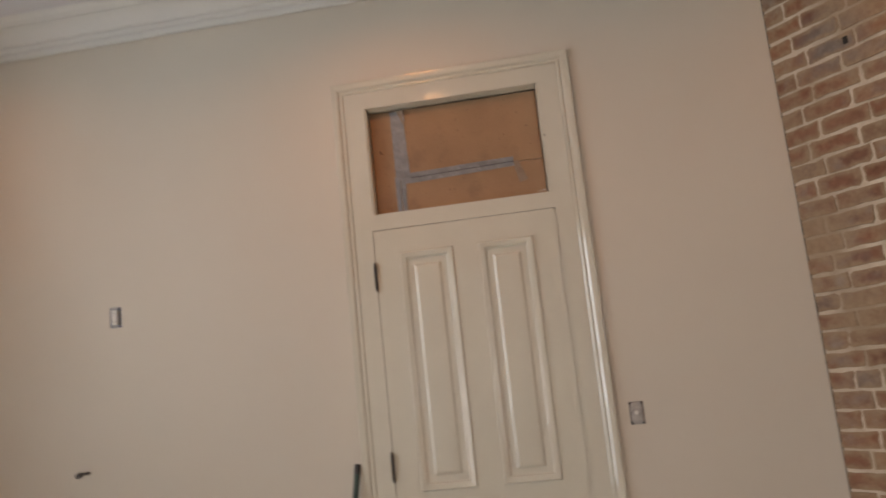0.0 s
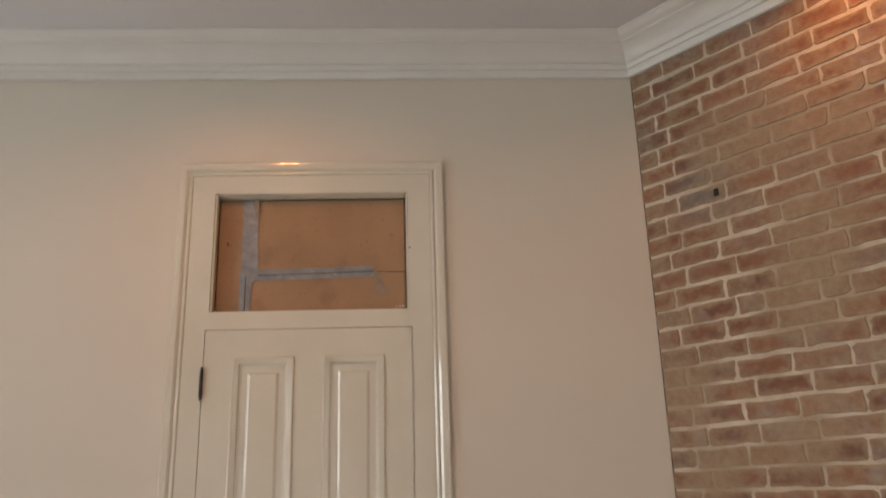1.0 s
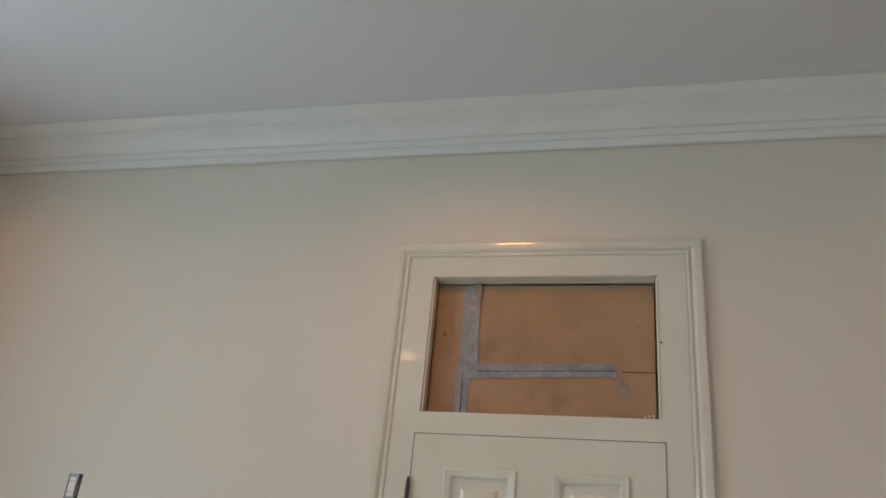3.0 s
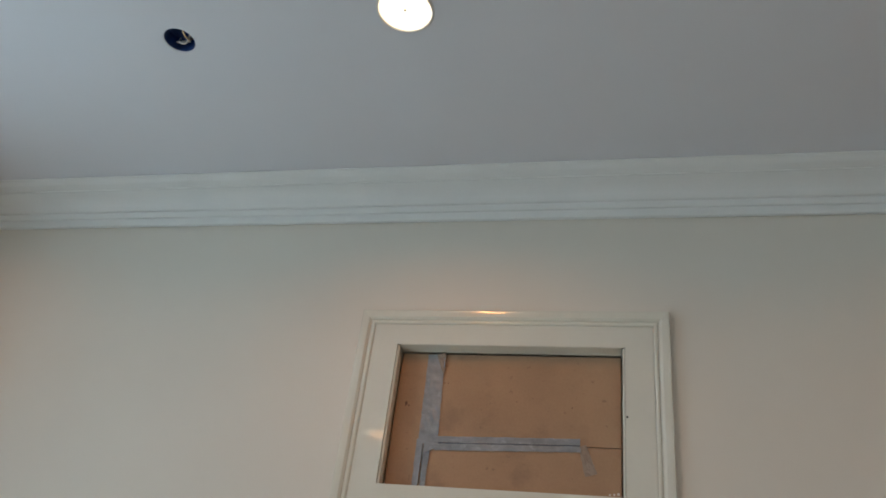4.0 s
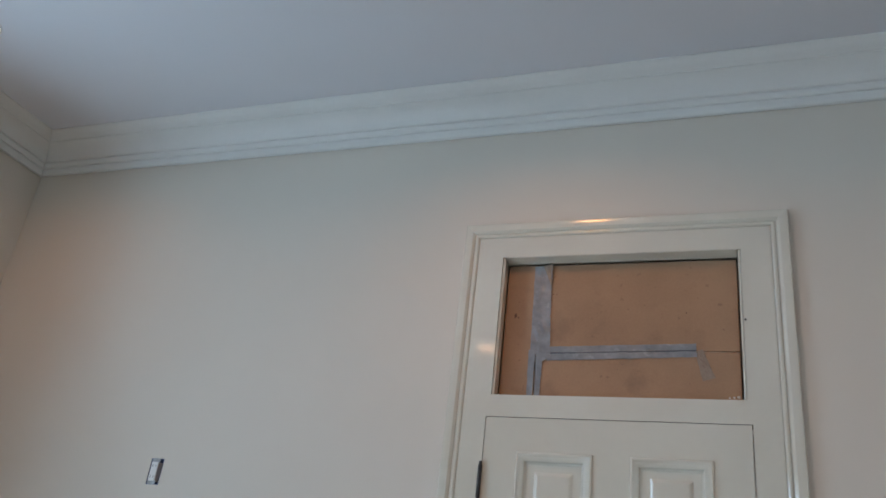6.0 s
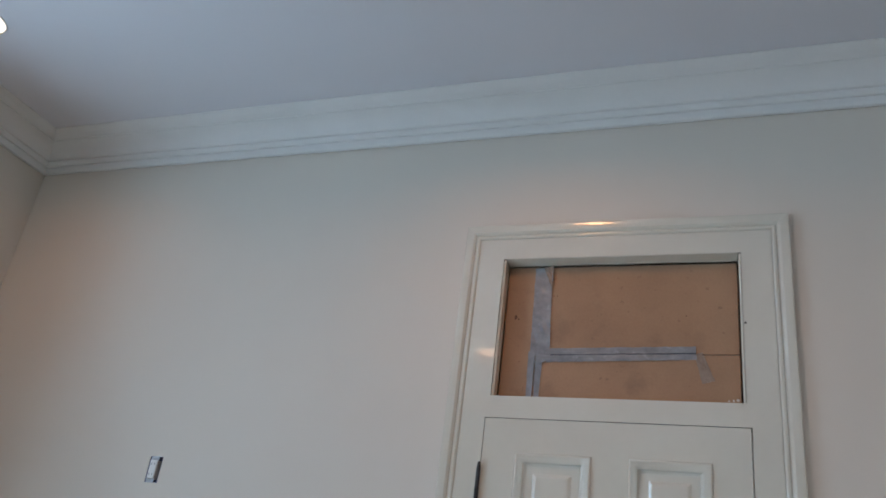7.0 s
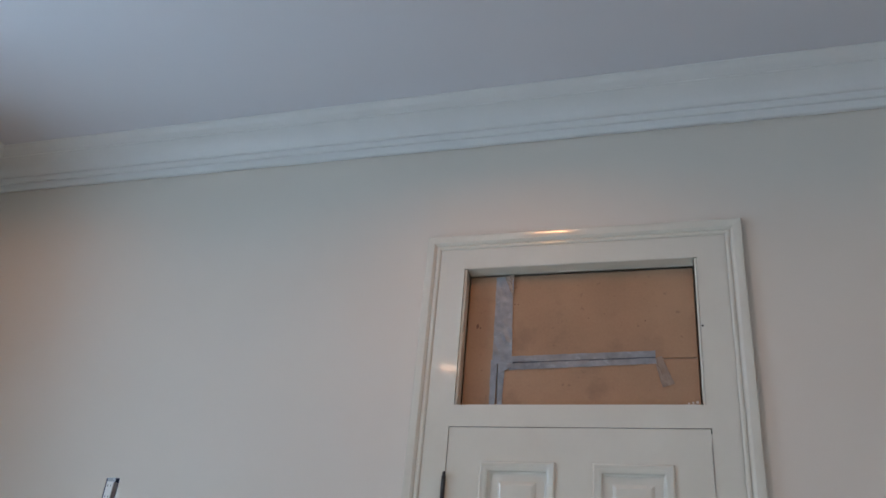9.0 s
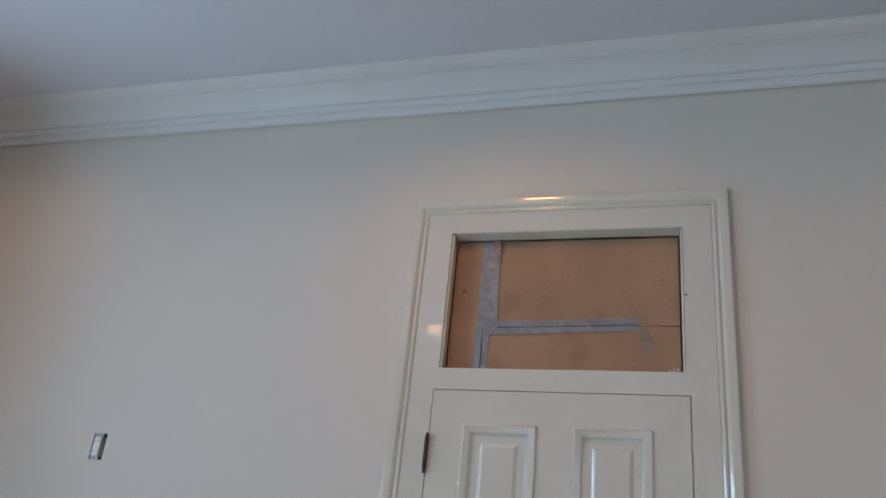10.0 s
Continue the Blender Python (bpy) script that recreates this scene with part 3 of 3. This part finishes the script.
def hinge(z):
    x, y = -0.4065, FACE - 0.0075
    bm = bmesh.new()
    for k in range(5):
        z0 = z - 0.050 + k * 0.020
        tube_into(bm, (x, y, z0 + 0.0006), (x, y, z0 + 0.0194), 0.0068)
    tube_into(bm, (x, y, z - 0.052), (x, y, z + 0.052), 0.0056)
    box_into(bm, (x - 0.0015, y, z - 0.05), (x + 0.0015, LY1 - 0.01, z + 0.05))
    h = part("hinge", bm, IRON, door, "dark bronze hinge", smooth=40)
    for s in (-1, 1):
        bm = bmesh.new()
        tube_into(bm, (x, y, z + s * 0.051), (x, y, z + s * 0.055), 0.0045)
        bmesh.ops.create_uvsphere(bm, u_segments=12, v_segments=8, radius=0.0055, matrix=Matrix.Translation((x, y, z + s * 0.0585)))
        part("finial", bm, IRON, h, smooth=60)


for z in (1.893, 1.079):
    hinge(z)

# ---- wiring boxes in the plaster ----
def recess(name, hole, mat, parent):
    """A box sunk in the wall behind an opening."""
    u0, u1, z0, z1 = hole
    u0, u1, z0, z1 = u0 + 0.0008, u1 - 0.0008, z0 + 0.0008, z1 - 0.0008
    bm = bmesh.new()
    w = 0.002
    box_into(bm, (u0, 0.002, z0), (u0 + w, 0.06, z1))
    box_into(bm, (u1 - w, 0.002, z0), (u1, 0.06, z1))
    box_into(bm, (u0 + w, 0.002, z0), (u1 - w, 0.06, z0 + w))
    box_into(bm, (u0 + w, 0.002, z1 - w), (u1 - w, 0.06, z1))
    box_into(bm, (u0 + w, 0.058, z0 + w), (u1 - w, 0.06, z1 - w))
    return part(name, bm, mat, parent)


ox, oz = OUTLET
outlet = tagged(new("wall_outlet"), "white wall outlet without cover plate in a blue box", "outlet")
recess("box", OUTLET_HOLE, BLUE_PLASTIC, outlet)
bm = bmesh.new()
ears = [(-0.0175, -0.0475), (0.0075, -0.0475), (0.0125, -0.0420), (0.0125, 0.0420), (0.0075, 0.0475), (-0.0175, 0.0475), (-0.0225, 0.0420), (-0.0225, -0.0420)]
f = bm.faces.new([bm.verts.new((ox + x, -0.0005, oz + z)) for x, z in ears])
for v in bmesh.ops.extrude_face_region(bm, geom=[f])["geom"]:
    if isinstance(v, bmesh.types.BMVert):
        v.co.y += 0.0017
part("strap", bm, STEEL, outlet, "bare metal mounting strap")
body = part("socket_body", box((ox - 0.0185, -0.0065, oz - 0.0335), (ox + 0.0115, 0.03, oz + 0.0335), 0.002), WHITE_PLASTIC, outlet, "white plastic socket")
for s in (-1, 1):
    for dx, h in ((-0.0105, 0.008), (0.0025, 0.0065)):
        part("slot", box((ox + dx - 0.0011, -0.0068, oz + s * 0.019 - h / 2), (ox + dx + 0.0011, -0.005, oz + s * 0.019 + h / 2)), DARK, body)
    bm = bmesh.new()
    tube_into(bm, (ox - 0.0045, -0.0025, oz + s * 0.041), (ox - 0.0045, 0.001, oz + s * 0.041), 0.0036, seg=12)
    part("screw", bm, STEEL, outlet)

sx, sz = SWITCH
switch = tagged(new("switch_box"), "open switch box with dusty grey insert and no cover", "switch box")
recess("box", SWITCH_HOLE, DARK, switch)
bm = bmesh.new()
out = [(-0.0175, -0.0445), (0.0175, -0.0445), (0.020, -0.036), (0.0245, -0.034), (0.0245, 0.034), (0.020, 0.036), (0.0175, 0.0445), (-0.0175, 0.0445),
       (-0.020, 0.036), (-0.0245, 0.034), (-0.0245, -0.034), (-0.020, -0.036)]
f = bm.faces.new([bm.verts.new((sx + x, -0.002, sz + z)) for x, z in out])
for v in bmesh.ops.extrude_face_region(bm, geom=[f])["geom"]:
    if isinstance(v, bmesh.types.BMVert):
        v.co.y += 0.02
part("insert", bm, GREY_PLASTIC, switch)
part("toggle_plate", box((sx - 0.016, -0.006, sz - 0.030), (sx + 0.016, -0.0015, sz + 0.030), 0.002), GREY_PLASTIC, switch)
bm = bmesh.new()
tube_into(bm, (sx - 0.002, -0.010, sz + 0.002), (sx - 0.002, -0.005, sz + 0.002), 0.007, 0.009, seg=14)
part("knob", bm, WHITE_PLASTIC, switch)

# ---- pipe stub and leaning pole ----
stub = tagged(new("pipe_stub"), "short dark capped pipe sticking out of the wall", "pipe")
bm = bmesh.new()
tube_into(bm, (-1.808, 0.004, 1.174), (-1.810, -0.062, 1.175), 0.0075, seg=16)
part("tube", bm, IRON, stub, smooth=40)
bm = bmesh.new()
tube_into(bm, (-1.810, -0.058, 1.173), (-1.811, -0.082, 1.169), 0.0130, 0.0120, seg=12)
part("cap", bm, IRON, stub, smooth=20)

pole = tagged(new("pole"), "dark green round pole leaning against the wall", "pole")
foot, tip = Vector((-0.655, -0.30, 0.012)), Vector((-0.562, -0.0145, 1.095))
bm = bmesh.new()
tube_into(bm, foot, tip, 0.0125, seg=20)
part("shaft", bm, GREEN_PAINT, pole, smooth=40)
d = (tip - foot).normalized()
bm = bmesh.new()
tube_into(bm, tip - d * 0.03, tip + d * 0.010, 0.0138, 0.0128, seg=20)
part("end_cap", bm, IRON, pole, "dark rubber end cap", smooth=40)

# ---- recessed ceiling lamps ----
def downlight():
    lamp = tagged(new("recessed_light"), "lit round recessed light with white trim in the ceiling", "ceiling light", group="recessed ceiling lights")
    part("trim", spin([(0.083, 0.012), (0.0815, 0.0), (0.082, -0.003), (0.084, -0.004), (0.088, -0.003), (0.090, -0.0005), (0.090, 0.0)], 48), WHITE_PLASTIC, lamp, smooth=50)
    bm = spin([(0.0825, 0.004), (0.060, 0.002), (0.035, 0.0005), (0.004, 0.0)], 48)
    part("lens", bm, LENS, lamp, "glowing lens", smooth=50)
    part("can", spin([(0.0835, 0.0), (0.0835, 0.10), (0.002, 0.102)], 32), STEEL, lamp, smooth=40)
    return lamp


first = downlight()
first.matrix_basis = pose(LAMPS[0][0], LAMPS[0][1], H)
for x, y in LAMPS[1:]:
    copy_thing(first, pose(x, y, H))
for (x, y), watts in zip(LAMPS, LAMP_WATTS):
    area("downlight", pose(x, y, H - 0.009), 0.14, 0.14, watts, LAMP_COLOR, "DISK", 150)

# ---- round wiring box in the ceiling ----
wiring = tagged(new("ceiling_wiring_box"), "open round blue wiring box with loose wires in the ceiling", "wiring box")
wiring.matrix_basis = pose(*WIRING, H)
part("box", spin([(0.0515, 0.003), (0.0500, 0.003), (0.0495, 0.050), (0.001, 0.051)], 32), BLUE_PLASTIC, wiring, smooth=40)


def wire(name, pts, r, mat, parent):
    cu = bpy.data.curves.new(name, "CURVE")
    cu.dimensions, cu.bevel_depth, cu.bevel_resolution = "3D", r, 2
    sp = cu.splines.new("BEZIER")
    sp.bezier_points.add(len(pts) - 1)
    for bp, p in zip(sp.bezier_points, pts):
        bp.co, bp.handle_left_type, bp.handle_right_type = p, "AUTO", "AUTO"
    cu.materials.append(mat)
    ob = new(name, cu)
    ob.parent = parent
    return ob


wire("wire", [(-0.025, 0.030, 0.045), (-0.015, 0.022, 0.016), (0.008, 0.024, 0.012), (0.020, 0.012, 0.030)], 0.0026, WHITE_PLASTIC, wiring)
wire("wire", [(0.032, 0.026, 0.045), (0.026, 0.010, 0.012), (0.022, -0.014, 0.010), (0.012, -0.024, 0.035)], 0.0030, COPPER, wiring)
wire("wire", [(0.010, 0.035, 0.045), (0.022, 0.020, 0.014), (0.034, -0.004, 0.016)], 0.0026, WHITE_PLASTIC, wiring)
bm = bmesh.new()
box_into(bm, (-0.03, 0.020, 0.020), (0.022, 0.030, 0.022), 0.001)
part("bracket", bm, STEEL, wiring)

# ---- chimney breast of old brick ----
COURSE, LENGTH, JOINT = 0.0765, 0.208, 0.0098
Z_MID = 1.486                                 # middle of one course
HOLE = (0.338, 2.557)                         # a socket left in a joint
breast = tagged(new("wall_northeast"), "old red brick chimney breast with pale lime joints", "brick wall", kind="structure")
FRAME = Matrix(((ALONG.x, -INTO.x, 0, CORNER.x), (ALONG.y, -INTO.y, 0, CORNER.y), (0, 0, 1, 0), (0, 0, 0, 1)))


def mortar_bed():
    """The joints: an uneven sheet a little behind the brick faces, with a thick back."""
    bm = bmesh.new()
    nu, nz = 110, 168
    grid = []
    for i in range(nu + 1):
        col = []
        for j in range(nz + 1):
            u, z = SPAN * (i / nu) ** 1.25, H * j / nz
            u += 0.009 * (1 - i / nu)
            col.append(bm.verts.new((u, 0.0032 + 0.0016 * noise.noise(Vector((u * 14, 3.1, z * 14))) + 0.0016 * noise.noise(Vector((u * 45, 7.0, z * 45))), z)))
        grid.append(col)
    for i in range(nu):
        for j in range(nz):
            bm.faces.new((grid[i][j], grid[i + 1][j], grid[i + 1][j + 1], grid[i][j + 1]))
    box_into(bm, (0.009, 0.03, 0), (SPAN, 0.2, H))
    bm.transform(FRAME)
    return bm


# dark strip laid in the corner joint, its colour standing for deep shade
bm = box((0.0030, 0.0035, 0.0), (0.0085, 0.012, H - 0.15))
bm.transform(FRAME)
part("corner_gap", bm, DARK, breast, "dark strip for the shade in the open corner joint")
part("mortar", mortar_bed(), MORTAR, breast, "pale uneven lime mortar", smooth=60)


def brick_outline(rng, half_l, half_h):
    """Points round a brick's face: corners knocked off and long edges worn unevenly."""
    pts = []
    steps = 3 if half_l > 0.06 else 1
    for sx_, sz_, ex, ez in ((-1, -1, 1, 0), (1, -1, 0, 1), (1, 1, -1, 0), (-1, 1, 0, -1)):
        c = rng.choice((0.003, 0.004, 0.006, 0.009, 0.014))
        x, z = sx_ * half_l, sz_ * half_h
        if ex:
            pts += [(x, z - sz_ * c), (x + ex * c, z)]
            for k in range(1, steps + 1):
                pts.append((x + ex * (c + (2 * half_l - 2 * c) * (k + rng.uniform(-0.2, 0.2)) / (steps + 1)), z - sz_ * rng.choice((0, 0.001, 0.002, 0.004))))
        else:
            pts += [(x - sx_ * c, z), (x, z + ez * c), (x - sx_ * rng.choice((0, 0.001, 0.003)), z + ez * half_h)]
    return [(x + rng.uniform(-0.004, 0.003), z + rng.uniform(-0.0026, 0.0022)) for x, z in pts]


def brick_data(rng, half_l, half_h):
    out_ = brick_outline(rng, half_l, half_h)
    n = len(out_)
    verts, faces = [], []
    tilt, lean = rng.uniform(-0.008, 0.008), rng.uniform(-0.02, 0.02)
    for inset, y in ((0.0, 0.02), (0.0, 0.0022), (0.0025, 0.0)):
        for x, z in out_:
            r = math.hypot(x, z)
            k = 1 - inset / r
            verts.append((x * k, y + (x * tilt + z * lean if y < 0.01 else 0), z * k))
    for ring in (0, 1):
        for k in range(n):
            a, b = ring * n + k, ring * n + (k + 1) % n
            faces.append((a, b, b + n, a + n))
    faces.append(tuple(range(2 * n, 3 * n)))
    return verts, faces


rng = random.Random(11)
BRICKS = {"full": [], "half": []}
for kind, half_l, count in (("full", (LENGTH - JOINT) / 2, 26), ("half", (LENGTH / 2 - JOINT) / 2, 10)):
    for _ in range(count):
        me = bpy.data.meshes.new("brick")
        me.from_pydata(*(lambda vf: (vf[0], [], vf[1]))(brick_data(rng, half_l, (COURSE - JOINT) / 2)))
        me.materials.append(BRICK)
        BRICKS[kind].append(me)

courses = range(int(math.floor((0.04 - Z_MID) / COURSE)) + 1, int((H - Z_MID) / COURSE))
rest_v, rest_f = [], []
for c in courses:
    z = Z_MID + c * COURSE
    start = (0.165 if c % 2 == 0 else 0.107) + (0.012 if c < 7 else 0.0) + rng.uniform(-0.006, 0.006)
    joints = [0.0020, start]
    while joints[-1] < SPAN - 0.05:
        step = LENGTH if rng.random() > 0.04 or z > 2.3 else LENGTH / 2
        joints.append(min(joints[-1] + step * rng.uniform(0.955, 1.045), SPAN))
    for u0, u1 in zip(joints, joints[1:]):
        u, l = (u0 + u1) / 2, u1 - u0
        kind = "full" if l > 0.145 else "half"
        base = LENGTH - JOINT if kind == "full" else LENGTH / 2 - JOINT
        stretch = max(0.2, (l - JOINT * rng.uniform(0.6, 1.25)) / base)
        m = FRAME @ pose(u, rng.uniform(-0.0025, 0.0008), z + 0.004 * noise.noise(Vector((u * 2.2, c * 0.35, 5.0))) + rng.uniform(-0.0022, 0.0022), 0, rng.uniform(-0.9, 0.9), 0) @ Matrix.Diagonal((stretch, 1, rng.uniform(0.93, 1.05), 1))
        mesh = rng.choice(BRICKS[kind])
        if u < 1.12 and 0.75 < z < 3.30:
            ob = new("brick", mesh)
            ob.parent, ob.matrix_basis = breast, m
        else:
            at = len(rest_v)
            rest_v += [tuple(m @ v.co) for v in mesh.vertices]
            rest_f += [tuple(at + i for i in p.vertices) for p in mesh.polygons]
me = bpy.data.meshes.new("brickwork")
me.from_pydata(rest_v, [], rest_f)
me.materials.append(BRICK)
ob = tagged(new("brickwork", me), "rest of the old red bricks", kind="stuff")
ob.parent = breast
hu, hz = HOLE
# the hole is a solid dark block, coloured like the shade inside
bm = box((hu - 0.010, -0.0035, hz - 0.016), (hu + 0.010, 0.012, hz + 0.014), 0.003)
bm.transform(FRAME)
part("socket_hole", bm, DARK, breast, "solid dark block for the shade of a small hole between two bricks")
